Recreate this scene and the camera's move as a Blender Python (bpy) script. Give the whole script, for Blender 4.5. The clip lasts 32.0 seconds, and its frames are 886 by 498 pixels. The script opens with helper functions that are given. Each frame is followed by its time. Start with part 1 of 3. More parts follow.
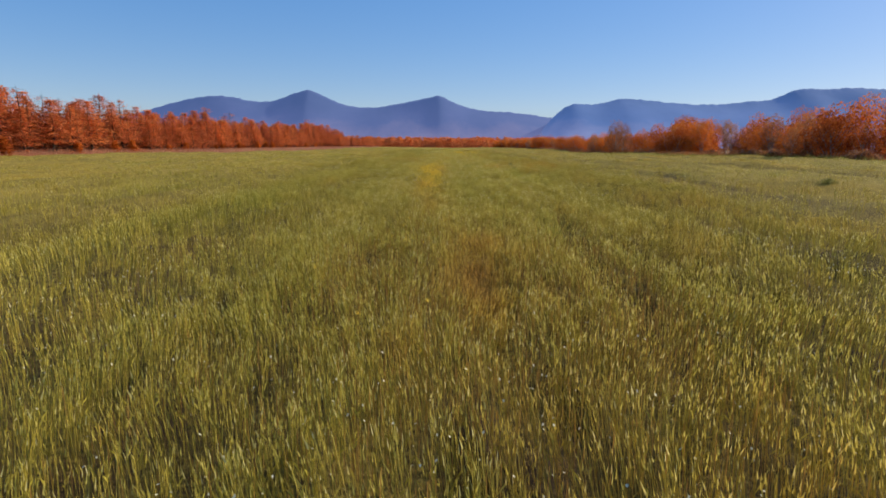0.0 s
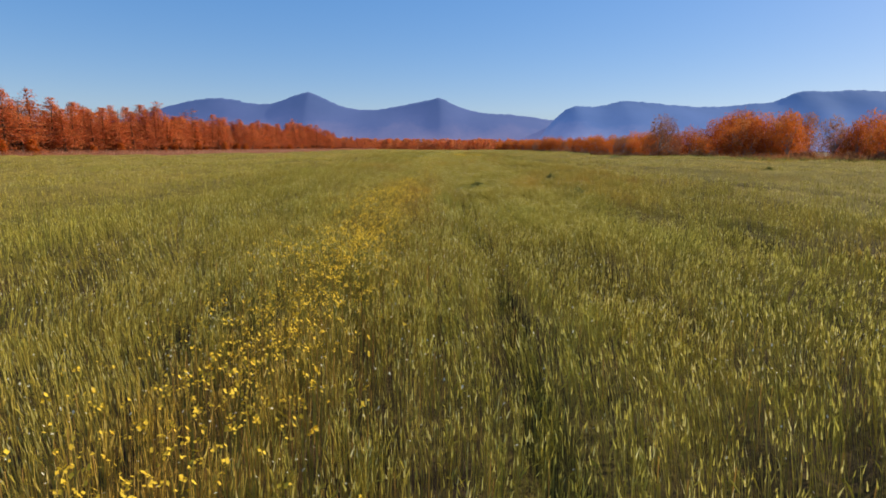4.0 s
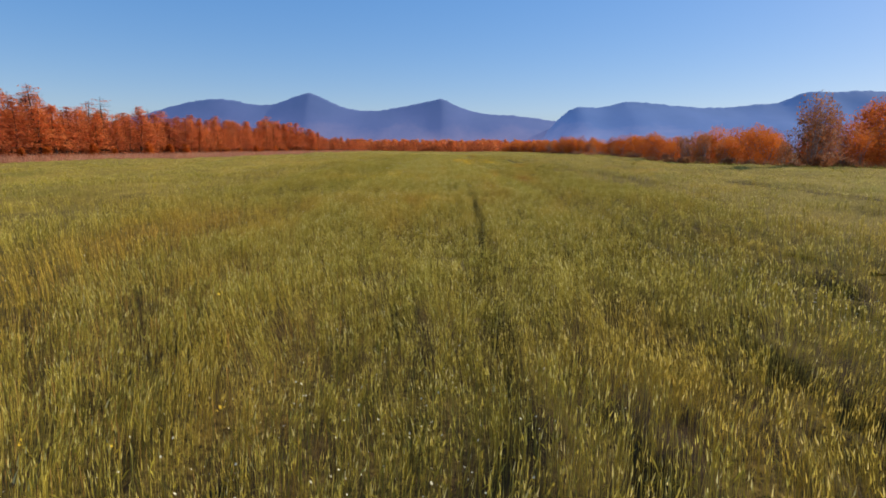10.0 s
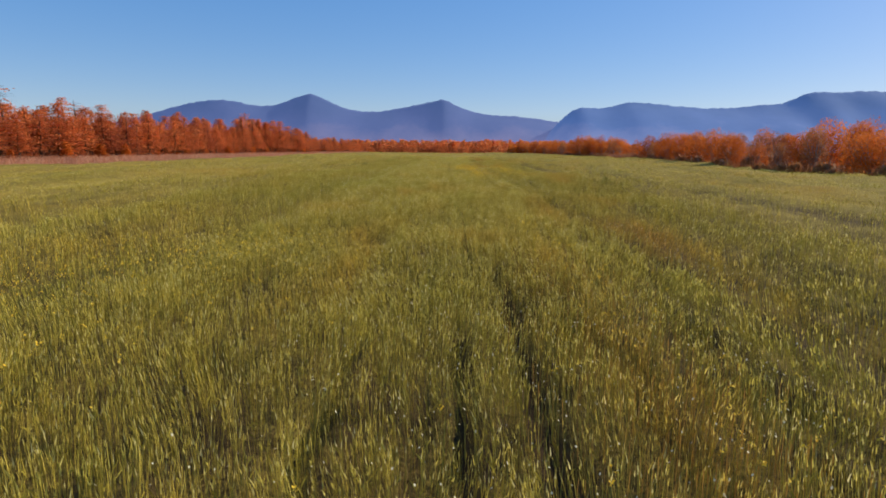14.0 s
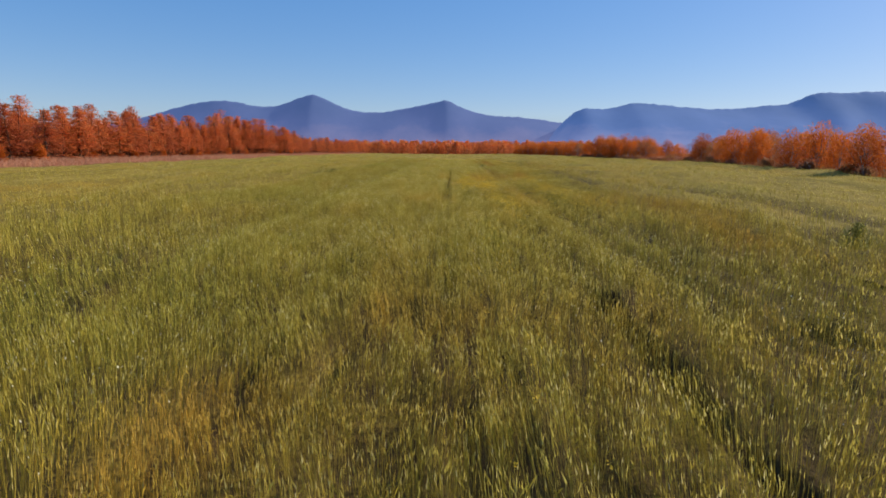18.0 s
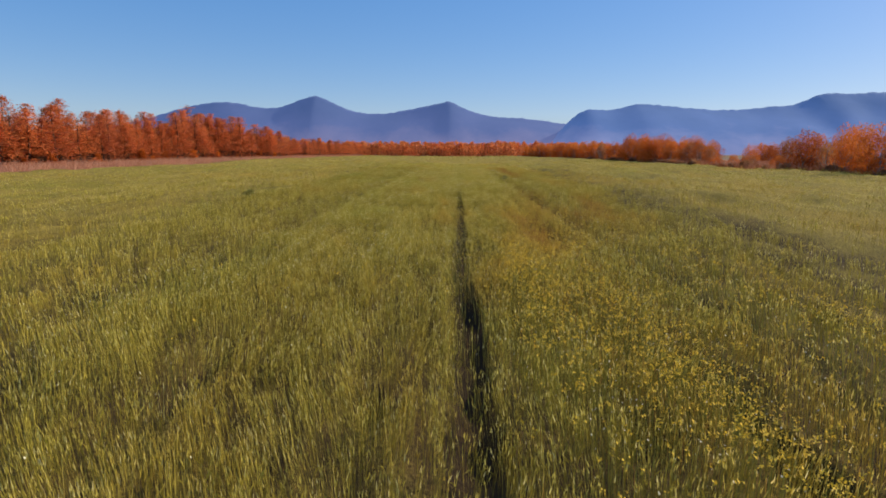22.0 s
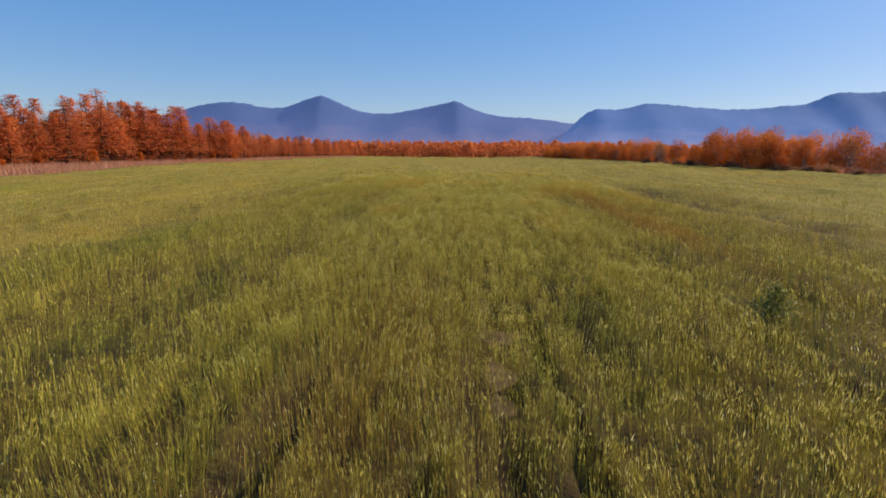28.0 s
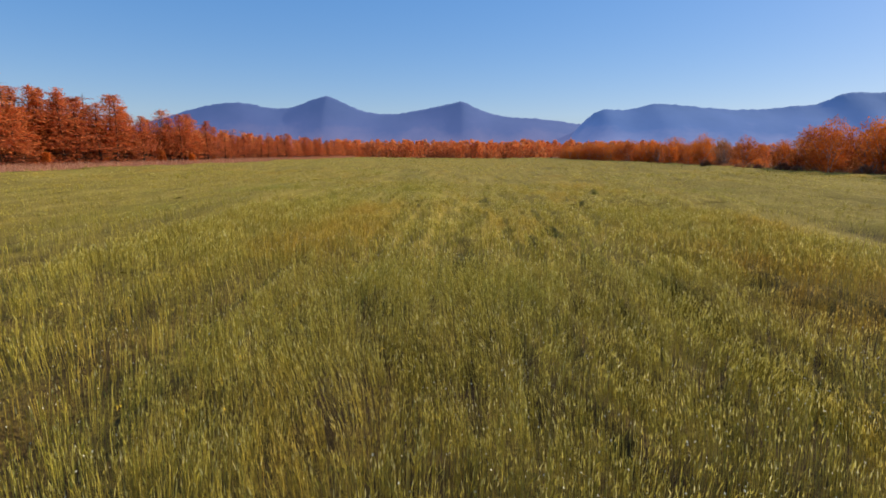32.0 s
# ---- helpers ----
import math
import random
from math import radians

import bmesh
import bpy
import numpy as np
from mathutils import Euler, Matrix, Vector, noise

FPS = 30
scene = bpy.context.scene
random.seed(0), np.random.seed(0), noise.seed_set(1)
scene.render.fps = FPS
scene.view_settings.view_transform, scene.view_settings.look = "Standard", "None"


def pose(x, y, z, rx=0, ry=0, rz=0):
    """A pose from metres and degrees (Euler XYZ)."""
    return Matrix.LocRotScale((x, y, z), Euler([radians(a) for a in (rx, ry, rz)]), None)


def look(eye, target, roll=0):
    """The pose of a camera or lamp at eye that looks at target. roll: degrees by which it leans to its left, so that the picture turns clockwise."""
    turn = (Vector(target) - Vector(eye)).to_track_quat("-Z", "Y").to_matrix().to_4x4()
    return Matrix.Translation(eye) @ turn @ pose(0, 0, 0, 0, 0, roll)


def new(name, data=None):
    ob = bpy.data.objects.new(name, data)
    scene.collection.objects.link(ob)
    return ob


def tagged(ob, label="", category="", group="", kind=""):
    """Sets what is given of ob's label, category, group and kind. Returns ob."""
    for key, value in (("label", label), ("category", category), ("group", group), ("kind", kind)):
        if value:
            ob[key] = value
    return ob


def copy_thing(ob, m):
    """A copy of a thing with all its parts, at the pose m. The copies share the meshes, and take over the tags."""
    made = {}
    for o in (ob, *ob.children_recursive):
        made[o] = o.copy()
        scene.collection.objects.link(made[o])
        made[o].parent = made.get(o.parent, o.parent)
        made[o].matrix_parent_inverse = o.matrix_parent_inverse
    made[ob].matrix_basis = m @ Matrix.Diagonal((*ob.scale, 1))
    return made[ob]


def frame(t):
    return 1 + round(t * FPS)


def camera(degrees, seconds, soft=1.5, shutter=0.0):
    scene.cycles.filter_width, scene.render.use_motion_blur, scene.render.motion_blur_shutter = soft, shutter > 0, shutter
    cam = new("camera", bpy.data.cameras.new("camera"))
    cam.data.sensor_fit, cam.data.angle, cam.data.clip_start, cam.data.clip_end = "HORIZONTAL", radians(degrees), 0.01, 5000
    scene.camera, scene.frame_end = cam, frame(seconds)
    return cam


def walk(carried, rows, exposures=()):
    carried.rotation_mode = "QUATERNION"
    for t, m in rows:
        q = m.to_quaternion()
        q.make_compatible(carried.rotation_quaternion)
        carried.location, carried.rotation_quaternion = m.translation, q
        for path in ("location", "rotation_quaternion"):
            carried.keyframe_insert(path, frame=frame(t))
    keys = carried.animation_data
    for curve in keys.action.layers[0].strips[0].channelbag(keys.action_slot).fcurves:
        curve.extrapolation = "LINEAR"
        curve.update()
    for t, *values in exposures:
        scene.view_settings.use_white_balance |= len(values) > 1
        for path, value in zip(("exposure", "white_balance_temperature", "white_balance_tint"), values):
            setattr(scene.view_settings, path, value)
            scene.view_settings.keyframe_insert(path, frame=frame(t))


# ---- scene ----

# ---- camera ----
cam = camera(75.0, 32.0, soft=1.7)
walk(cam, [
    (0, pose(-0.97, 0.00, 2.37, 79.83, -0.55, 0.17)),
    (2, pose(-0.62, 11.82, 2.27, 79.96, -0.55, 0.16)),
    (4, pose(-0.41, 24.41, 2.13, 80.07, -0.55, 0.23)),
    (6, pose(-0.13, 37.29, 2.09, 80.10, -0.55, 0.31)),
    (8, pose(-0.05, 50.00, 2.18, 80.07, -0.55, 0.38)),
    (10, pose(0.35, 62.00, 2.41, 80.18, -0.55, 0.43)),
    (12, pose(0.53, 74.02, 2.47, 80.22, -0.53, 0.51)),
    (14, pose(0.65, 86.13, 2.50, 80.27, -0.53, 0.61)),
    (16, pose(0.78, 97.34, 2.51, 80.31, -0.53, 0.74)),
    (18, pose(0.81, 108.48, 2.56, 80.36, -0.53, 0.89)),
    (20, pose(0.68, 119.95, 2.71, 80.43, -0.53, 1.00)),
    (22, pose(0.43, 132.57, 2.84, 80.49, -0.50, 1.19)),
    (24, pose(0.30, 145.89, 2.83, 80.50, -0.50, 1.39)),
    (26, pose(0.03, 159.63, 2.99, 80.51, -0.50, 1.61)),
    (28, pose(-0.47, 173.45, 3.05, 80.49, -0.50, 1.82)),
    (30, pose(-0.63, 186.87, 3.03, 80.49, -0.50, 2.10)),
    (32, pose(-0.90, 200.00, 2.97, 80.55, -0.50, 2.40)),
], exposures=[(0, 0.26), (32, 0.26)])

# ---- sky and sun ----
SUN_AZ, SUN_EL = 68.0, 30.0      # clockwise from the way the camera flies, degrees
world = bpy.data.worlds.new("world")
scene.world = world
world.use_nodes = True
wn = world.node_tree.nodes
sky = wn.new("ShaderNodeTexSky")
sky.sky_type = "NISHITA"
sky.sun_disc = False
sky.sun_elevation, sky.sun_rotation = radians(SUN_EL), radians(SUN_AZ)
sky.altitude, sky.air_density, sky.dust_density, sky.ozone_density = 300, 1.0, 0.8, 3.0
wn["Background"].inputs["Strength"].default_value = 0.1315
soften = wn.new("ShaderNodeGamma")
soften.inputs["Gamma"].default_value = 0.46
blue = wn.new("ShaderNodeHueSaturation")
blue.inputs["Saturation"].default_value, blue.inputs["Value"].default_value = 1.98, 1.9
world.node_tree.links.new(sky.outputs[0], soften.inputs["Color"])
world.node_tree.links.new(soften.outputs[0], blue.inputs["Color"])
clear = wn.new("ShaderNodeMix")
clear.data_type, clear.blend_type = "RGBA", "MULTIPLY"
clear.inputs[0].default_value, clear.inputs[7].default_value = 1.0, (0.79, 0.875, 1.12, 1)
world.node_tree.links.new(blue.outputs[0], clear.inputs[6])
world.node_tree.links.new(clear.outputs[2], wn["Background"].inputs["Color"])

sun = new("sun", bpy.data.lights.new("sun", "SUN"))
sun.data.energy, sun.data.angle, sun.data.color = 5.0, radians(0.53), (1.0, 0.88, 0.67)
az, el = radians(SUN_AZ), radians(SUN_EL)
toward = Vector((math.sin(az) * math.cos(el), math.cos(az) * math.cos(el), math.sin(el)))
sun.matrix_world = look(toward * 500, (0, 0, 0))


# ---- materials ----
def ramp(nt, fac, stops):
    r = nt.nodes.new("ShaderNodeValToRGB")
    while len(r.color_ramp.elements) < len(stops):
        r.color_ramp.elements.new(0.5)
    for e, (p, c) in zip(r.color_ramp.elements, stops):
        e.position, e.color = p, (*c, 1)
    nt.links.new(fac, r.inputs["Fac"])
    return r.outputs["Color"]


def grain(nt, scale, detail=3.0, stretch=(1, 1, 1), rough=0.55):
    """Noise at a place of the world, in metres."""
    geo = nt.nodes.new("ShaderNodeNewGeometry")
    m = nt.nodes.new("ShaderNodeMapping")
    m.inputs["Scale"].default_value = stretch
    n = nt.nodes.new("ShaderNodeTexNoise")
    n.inputs["Scale"].default_value, n.inputs["Detail"].default_value = scale, detail
    n.inputs["Roughness"].default_value = rough
    nt.links.new(geo.outputs["Position"], m.inputs["Vector"])
    nt.links.new(m.outputs["Vector"], n.inputs["Vector"])
    return n.outputs["Fac"]


def mixed(nt, fac, a, b, how="MIX"):
    m = nt.nodes.new("ShaderNodeMix")
    m.data_type, m.blend_type = "RGBA", how
    for sock, v in ((m.inputs[0], fac), (m.inputs[6], a), (m.inputs[7], b)):
        if isinstance(v, (int, float)):
            sock.default_value = v
        elif isinstance(v, tuple):
            sock.default_value = (*v, 1)
        else:
            nt.links.new(v, sock)
    return m.outputs[2]


def maths(nt, op, a, b):
    m = nt.nodes.new("ShaderNodeMath")
    m.operation = op
    for sock, v in zip(m.inputs, (a, b)):
        if isinstance(v, (int, float)):
            sock.default_value = v
        else:
            nt.links.new(v, sock)
    return m.outputs[0]


def material(name, rough=0.8, see_through=0.0, gloss=0.25):
    """A node material and its tree; surface(color) closes it."""
    mat = bpy.data.materials.new(name)
    mat.use_nodes = True
    nt = mat.node_tree
    bsdf = nt.nodes["Principled BSDF"]
    bsdf.inputs["Roughness"].default_value = rough
    bsdf.inputs["Specular IOR Level"].default_value = gloss

    def surface(color, bump=None, height=0.02):
        nt.links.new(color, bsdf.inputs["Base Color"])
        if bump is not None:
            b = nt.nodes.new("ShaderNodeBump")
            b.inputs["Distance"].default_value = height
            nt.links.new(bump, b.inputs["Height"])
            nt.links.new(b.outputs["Normal"], bsdf.inputs["Normal"])
        if see_through:
            t = nt.nodes.new("ShaderNodeBsdfTranslucent")
            nt.links.new(color, t.inputs["Color"])
            m = nt.nodes.new("ShaderNodeMixShader")
            m.inputs["Fac"].default_value = see_through
            nt.links.new(bsdf.outputs[0], m.inputs[1])
            nt.links.new(t.outputs[0], m.inputs[2])
            nt.links.new(m.outputs[0], nt.nodes["Material Output"].inputs["Surface"])
        return mat
    return nt, surface


def tone(nt):
    a = nt.nodes.new("ShaderNodeAttribute")
    a.attribute_name = "tone"
    return a.outputs["Fac"]


def attribute(nt, name):
    a = nt.nodes.new("ShaderNodeAttribute")
    a.attribute_name = name
    return a.outputs["Fac"]


def ripened(nt, c, green, lush, ochre, rust):
    """Turns a crop colour greener or riper by the stand's own ripeness."""
    r = attribute(nt, "ripe")
    c = mixed(nt, ramp(nt, r, [(0.18, (0.5,) * 3), (0.40, (0.0,) * 3)]), c, green)
    c = mixed(nt, ramp(nt, r, [(0.02, (0.6,) * 3), (0.20, (0.0,) * 3)]), c, lush)
    c = mixed(nt, ramp(nt, r, [(0.54, (0.0,) * 3), (0.80, (0.75,) * 3)]), c, ochre)
    return mixed(nt, ramp(nt, r, [(0.78, (0.0,) * 3), (0.97, (0.75,) * 3)]), c, rust)


def crop_material(name, stops, green, lush, ochre, rust, see=0.16):
    nt, surface = material(name, 0.7, see, 0.1)
    mix = maths(nt, "ADD", maths(nt, "MULTIPLY", tone(nt), 0.75), maths(nt, "MULTIPLY", grain(nt, 1.6, 3, (1, 0.2, 1)), 0.25))
    return surface(ripened(nt, ramp(nt, mix, stops), green, lush, ochre, rust))


STEM = crop_material("crop_stem", [(0.2, (0.17, 0.128, 0.017)), (0.45, (0.32, 0.25, 0.034)), (0.62, (0.45, 0.355, 0.058)), (0.85, (0.62, 0.51, 0.13))],
                     (0.29, 0.262, 0.033), (0.20, 0.215, 0.038), (0.45, 0.285, 0.038), (0.37, 0.175, 0.035))
LEAF = crop_material("crop_leaf", [(0.2, (0.24, 0.20, 0.022)), (0.5, (0.41, 0.34, 0.043)), (0.85, (0.57, 0.48, 0.09))],
                     (0.33, 0.305, 0.037), (0.23, 0.25, 0.044), (0.52, 0.34, 0.046), (0.47, 0.23, 0.046))
EAR = crop_material("crop_ear", [(0.15, (0.40, 0.32, 0.048)), (0.55, (0.65, 0.54, 0.115)), (0.9, (0.88, 0.77, 0.36))],
                    (0.54, 0.485, 0.085), (0.38, 0.38, 0.09), (0.66, 0.44, 0.085), (0.55, 0.30, 0.08), 0.48)


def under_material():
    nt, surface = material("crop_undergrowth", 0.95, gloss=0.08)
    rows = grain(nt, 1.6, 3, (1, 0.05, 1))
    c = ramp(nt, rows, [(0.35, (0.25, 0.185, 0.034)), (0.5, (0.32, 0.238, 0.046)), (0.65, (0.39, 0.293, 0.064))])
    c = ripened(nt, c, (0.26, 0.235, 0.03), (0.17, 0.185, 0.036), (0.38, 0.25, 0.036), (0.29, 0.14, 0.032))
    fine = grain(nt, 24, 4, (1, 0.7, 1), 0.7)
    # dark flecks paint shade into the hollows, stronger where tone is high
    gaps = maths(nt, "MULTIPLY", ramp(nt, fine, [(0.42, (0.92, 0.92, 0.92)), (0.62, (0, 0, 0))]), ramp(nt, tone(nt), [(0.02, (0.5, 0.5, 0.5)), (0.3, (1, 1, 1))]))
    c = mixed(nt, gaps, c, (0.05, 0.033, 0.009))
    # soil colour in bare tracks; near the flight line also painted shade between stalks
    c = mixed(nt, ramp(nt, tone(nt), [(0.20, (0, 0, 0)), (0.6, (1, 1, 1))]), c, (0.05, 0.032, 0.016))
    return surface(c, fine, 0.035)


def ground_material():
    nt, surface = material("soil_and_dry_grass", 0.95)
    c = ramp(nt, grain(nt, 0.02, 5), [(0.35, (0.15, 0.075, 0.035)), (0.5, (0.21, 0.12, 0.05)), (0.65, (0.16, 0.14, 0.045))])
    fine = grain(nt, 5, 5)
    c = mixed(nt, ramp(nt, fine, [(0.4, (0.6, 0.6, 0.6)), (0.6, (0, 0, 0))]), c, (0.06, 0.04, 0.02))
    return surface(c, fine, 0.05)


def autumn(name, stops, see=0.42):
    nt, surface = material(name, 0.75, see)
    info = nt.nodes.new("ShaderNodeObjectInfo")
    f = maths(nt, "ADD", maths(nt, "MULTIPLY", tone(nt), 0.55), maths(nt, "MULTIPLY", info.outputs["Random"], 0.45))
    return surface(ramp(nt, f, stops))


def bark_material(name, a, b):
    nt, surface = material(name, 0.9)
    n = grain(nt, 6, 4, (1, 1, 0.25))
    return surface(ramp(nt, n, [(0.35, a), (0.65, b)]), n, 0.02)


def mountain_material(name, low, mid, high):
    """Far slopes with blue haze painted into their colour, part of it given off as glow."""
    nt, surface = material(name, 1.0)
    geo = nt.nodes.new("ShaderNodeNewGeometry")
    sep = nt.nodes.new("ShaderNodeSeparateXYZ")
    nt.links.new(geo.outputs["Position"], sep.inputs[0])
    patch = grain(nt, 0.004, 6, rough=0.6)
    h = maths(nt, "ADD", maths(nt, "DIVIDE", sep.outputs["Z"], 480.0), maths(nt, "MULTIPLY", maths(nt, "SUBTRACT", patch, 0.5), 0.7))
    # the paler low colour is thicker haze painted at the foot
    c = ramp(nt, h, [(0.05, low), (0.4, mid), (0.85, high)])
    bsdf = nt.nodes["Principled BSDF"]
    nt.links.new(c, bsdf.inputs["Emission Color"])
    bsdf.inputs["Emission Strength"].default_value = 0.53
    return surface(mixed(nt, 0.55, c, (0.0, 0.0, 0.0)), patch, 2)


def plain(name, color, rough=0.7, vary=0.25, see=0.0):
    nt, surface = material(name, rough, see)
    dark = tuple(v * (1 - vary) for v in color)
    return surface(ramp(nt, tone(nt), [(0.1, dark), (0.9, color)]))


UNDER = under_material()
GROUND = ground_material()
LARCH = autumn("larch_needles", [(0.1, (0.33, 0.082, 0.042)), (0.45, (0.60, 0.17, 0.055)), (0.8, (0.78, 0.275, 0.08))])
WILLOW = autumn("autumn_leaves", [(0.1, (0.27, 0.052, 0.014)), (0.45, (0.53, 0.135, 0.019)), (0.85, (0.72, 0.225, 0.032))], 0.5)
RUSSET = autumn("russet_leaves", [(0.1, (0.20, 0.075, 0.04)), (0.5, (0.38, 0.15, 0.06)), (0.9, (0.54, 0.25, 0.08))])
BARK = bark_material("dark_bark", (0.045, 0.028, 0.02), (0.13, 0.085, 0.06))
PALE_BARK = bark_material("grey_bark", (0.16, 0.13, 0.11), (0.36, 0.31, 0.27))
DRY = autumn("dry_grass", [(0.1, (0.32, 0.11, 0.06)), (0.5, (0.50, 0.21, 0.115)), (0.9, (0.64, 0.36, 0.23))])
RIPE = plain("rust_stalk", (0.44, 0.25, 0.055), vary=0.5, see=0.3)
WEED = plain("weed_leaf", (0.30, 0.285, 0.06), vary=0.5, see=0.3)
PETAL = plain("yellow_petal", (0.93, 0.62, 0.045), vary=0.2, see=0.3)
FLUFF = plain("pale_seed_head", (0.86, 0.80, 0.54), vary=0.2, see=0.3)
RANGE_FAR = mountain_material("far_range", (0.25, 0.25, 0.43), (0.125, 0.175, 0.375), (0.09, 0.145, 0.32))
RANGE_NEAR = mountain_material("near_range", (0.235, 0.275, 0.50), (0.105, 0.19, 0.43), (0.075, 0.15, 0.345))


# ---- mesh helpers ----
rng = np.random.default_rng(7)


def mesh_from(name, verts, tris, mat, tones=None, smooth=False, ripe=None):
    """A mesh of triangles from arrays, with a tone, and for the crop a ripeness, for each point."""
    me = bpy.data.meshes.new(name)
    nv, nt = len(verts), len(tris)
    me.vertices.add(nv)
    me.vertices.foreach_set("co", np.ascontiguousarray(verts, dtype=np.float32).ravel())
    me.loops.add(nt * 3)
    me.loops.foreach_set("vertex_index", np.ascontiguousarray(tris, dtype=np.int32).ravel())
    me.polygons.add(nt)
    me.polygons.foreach_set("loop_start", np.arange(0, nt * 3, 3, dtype=np.int32))
    if smooth:
        me.polygons.foreach_set("use_smooth", np.ones(nt, dtype=bool))
    if tones is not None:
        me.attributes.new("tone", "FLOAT", "POINT").data.foreach_set("value", np.ascontiguousarray(tones, dtype=np.float32))
    if ripe is not None:
        me.attributes.new("ripe", "FLOAT", "POINT").data.foreach_set("value", np.ascontiguousarray(ripe, dtype=np.float32))
    me.update(calc_edges=True)
    me.materials.append(mat)
    return me


def child(name, me, parent, label=""):
    ob = new(name, me)
    ob.parent = parent
    return tagged(ob, label)


class Heap:
    """Gathers many small like-shaped pieces into one mesh."""
    def __init__(self):
        self.v, self.f, self.t, self.n = [], [], [], 0

    def add(self, corners, faces, tones):
        """corners: pieces x k x 3; faces: indices within one piece; tones: one for each piece."""
        m, k = corners.shape[:2]
        if m == 0:
            return
        f = np.asarray(faces)[None] + (self.n + np.arange(m) * k)[:, None, None]
        self.v.append(corners.reshape(-1, 3)), self.f.append(f.reshape(-1, 3)), self.t.append(np.repeat(tones, k))
        self.n += m * k

    def mesh(self, name, mat, smooth=False, lay=False):
        v = np.concatenate(self.v)
        ripe = ripeness(v[:, 0], v[:, 1]) if lay else None
        if lay:
            v[:, 2] += rise(v[:, 0], v[:, 1])
        return mesh_from(name, v, np.concatenate(self.f), mat, np.concatenate(self.t), smooth, ripe)


def tufts(heap, centres, size, flat, tones):
    """Ragged three-cornered leaf clumps; flat: how level they lie."""
    n = len(centres)
    a = rng.uniform(0, 6.28, n)
    tilt = np.clip(rng.normal(0, 1.0 - flat, (n, 2)), -1.1, 1.1)
    s = size * rng.uniform(0.6, 1.35, n)
    q = []
    for rad, ang in ((1.15, 0.0), (0.85, 2.0), (0.95, 4.3)):
        rr = s * rad * rng.uniform(0.75, 1.2, n)
        ux, uy = rr * np.cos(a + ang), rr * np.sin(a + ang)
        q.append(centres + np.stack([ux, uy, ux * tilt[:, 0] + uy * tilt[:, 1]], -1))
    heap.add(np.stack(q, 1), [(0, 1, 2)], tones)


def lattice(seed, size=256):
    return np.random.default_rng(seed).random((size, size))


LAT = [lattice(11), lattice(23), lattice(37)]


def drift(x, y, k=0, period=(1.0, 1.0)):
    """Smooth noise from 0 to 1 over the plan; period in metres along x and y."""
    g = LAT[k]
    u, v = np.asarray(x) / period[0] + 500, np.asarray(y) / period[1] + 500
    i, j = np.floor(u).astype(int), np.floor(v).astype(int)
    a, b = u - i, v - j
    a, b = a * a * (3 - 2 * a), b * b * (3 - 2 * b)
    i0, i1, j0, j1 = i % 256, (i + 1) % 256, j % 256, (j + 1) % 256
    return (g[i0, j0] * (1 - a) + g[i1, j0] * a) * (1 - b) + (g[i0, j1] * (1 - a) + g[i1, j1] * a) * b


# wheel tracks and gaps in the drilling, some standing in for shade: x at the near end, x at the far end, half width,
# from y, to y, how bare
TRACKS = [(1.18, 1.55, 0.125, 72, 97, 0.95), (0.52, 0.82, 0.20, 131, 169, 1.0), (3.1, 3.45, 0.16, 108, 164, 0.85), (0.42, -0.12, 0.14, 29, 53, 0.55),
          (-0.15, 0.1, 0.12, 120, 133, 0.5)]
# the gap at x 0.35, y 46 stands in for a weed clump's shadow
SHORT_GAPS = [(1.25, 2.4, 0.30, 3, 18, 0.7), (0.8, 0.8, 0.10, 86, 93, 0.6), (0.4, 0.45, 0.09, 86, 93, 0.5), (-0.5, -0.7, 0.14, 51.5, 56, 0.7), (-2.35, -2.2, 0.28, 176, 181, 0.9),
              (-2.95, -2.85, 0.28, 169.5, 173, 0.85), (1.28, 1.28, 0.10, 183.5, 187, 0.8), (-0.25, -0.25, 0.08, 176, 182, 0.6), (0.07, 0.07, 0.08, 175, 181, 0.6), (1.9, 1.95, 0.12, 197, 200, 0.45), (0.35, 0.5, 0.25, 46.3, 49.2, 0.85), (-2.05, -2.0, 0.2, 7.8, 10.2, 0.75), (-1.1, -1.1, 0.2, 57.8, 60.5, 0.75)]
# strips from x 8 outwards are added in place of shaded hollows between swaths
FAINT = [(4.3, 4.4, 0.28, 150, 187, 0.85), (3.0, 3.9, 0.25, 88, 97, 0.5), (6.0, 6.7, 0.28, 188, 226, 0.5), (10.2, 10.9, 0.5, 120, 176, 0.9), (8.2, 9.5, 0.4, 126, 168, 0.75), (17, 18, 0.9, 70, 100, 0.9),
         (13, 15, 0.7, 96, 150, 0.8), (12, 14.5, 0.6, 18, 60, 0.8), (20, 22, 0.9, 20, 72, 0.8), (12, 13, 0.6, 190, 240, 0.7)]


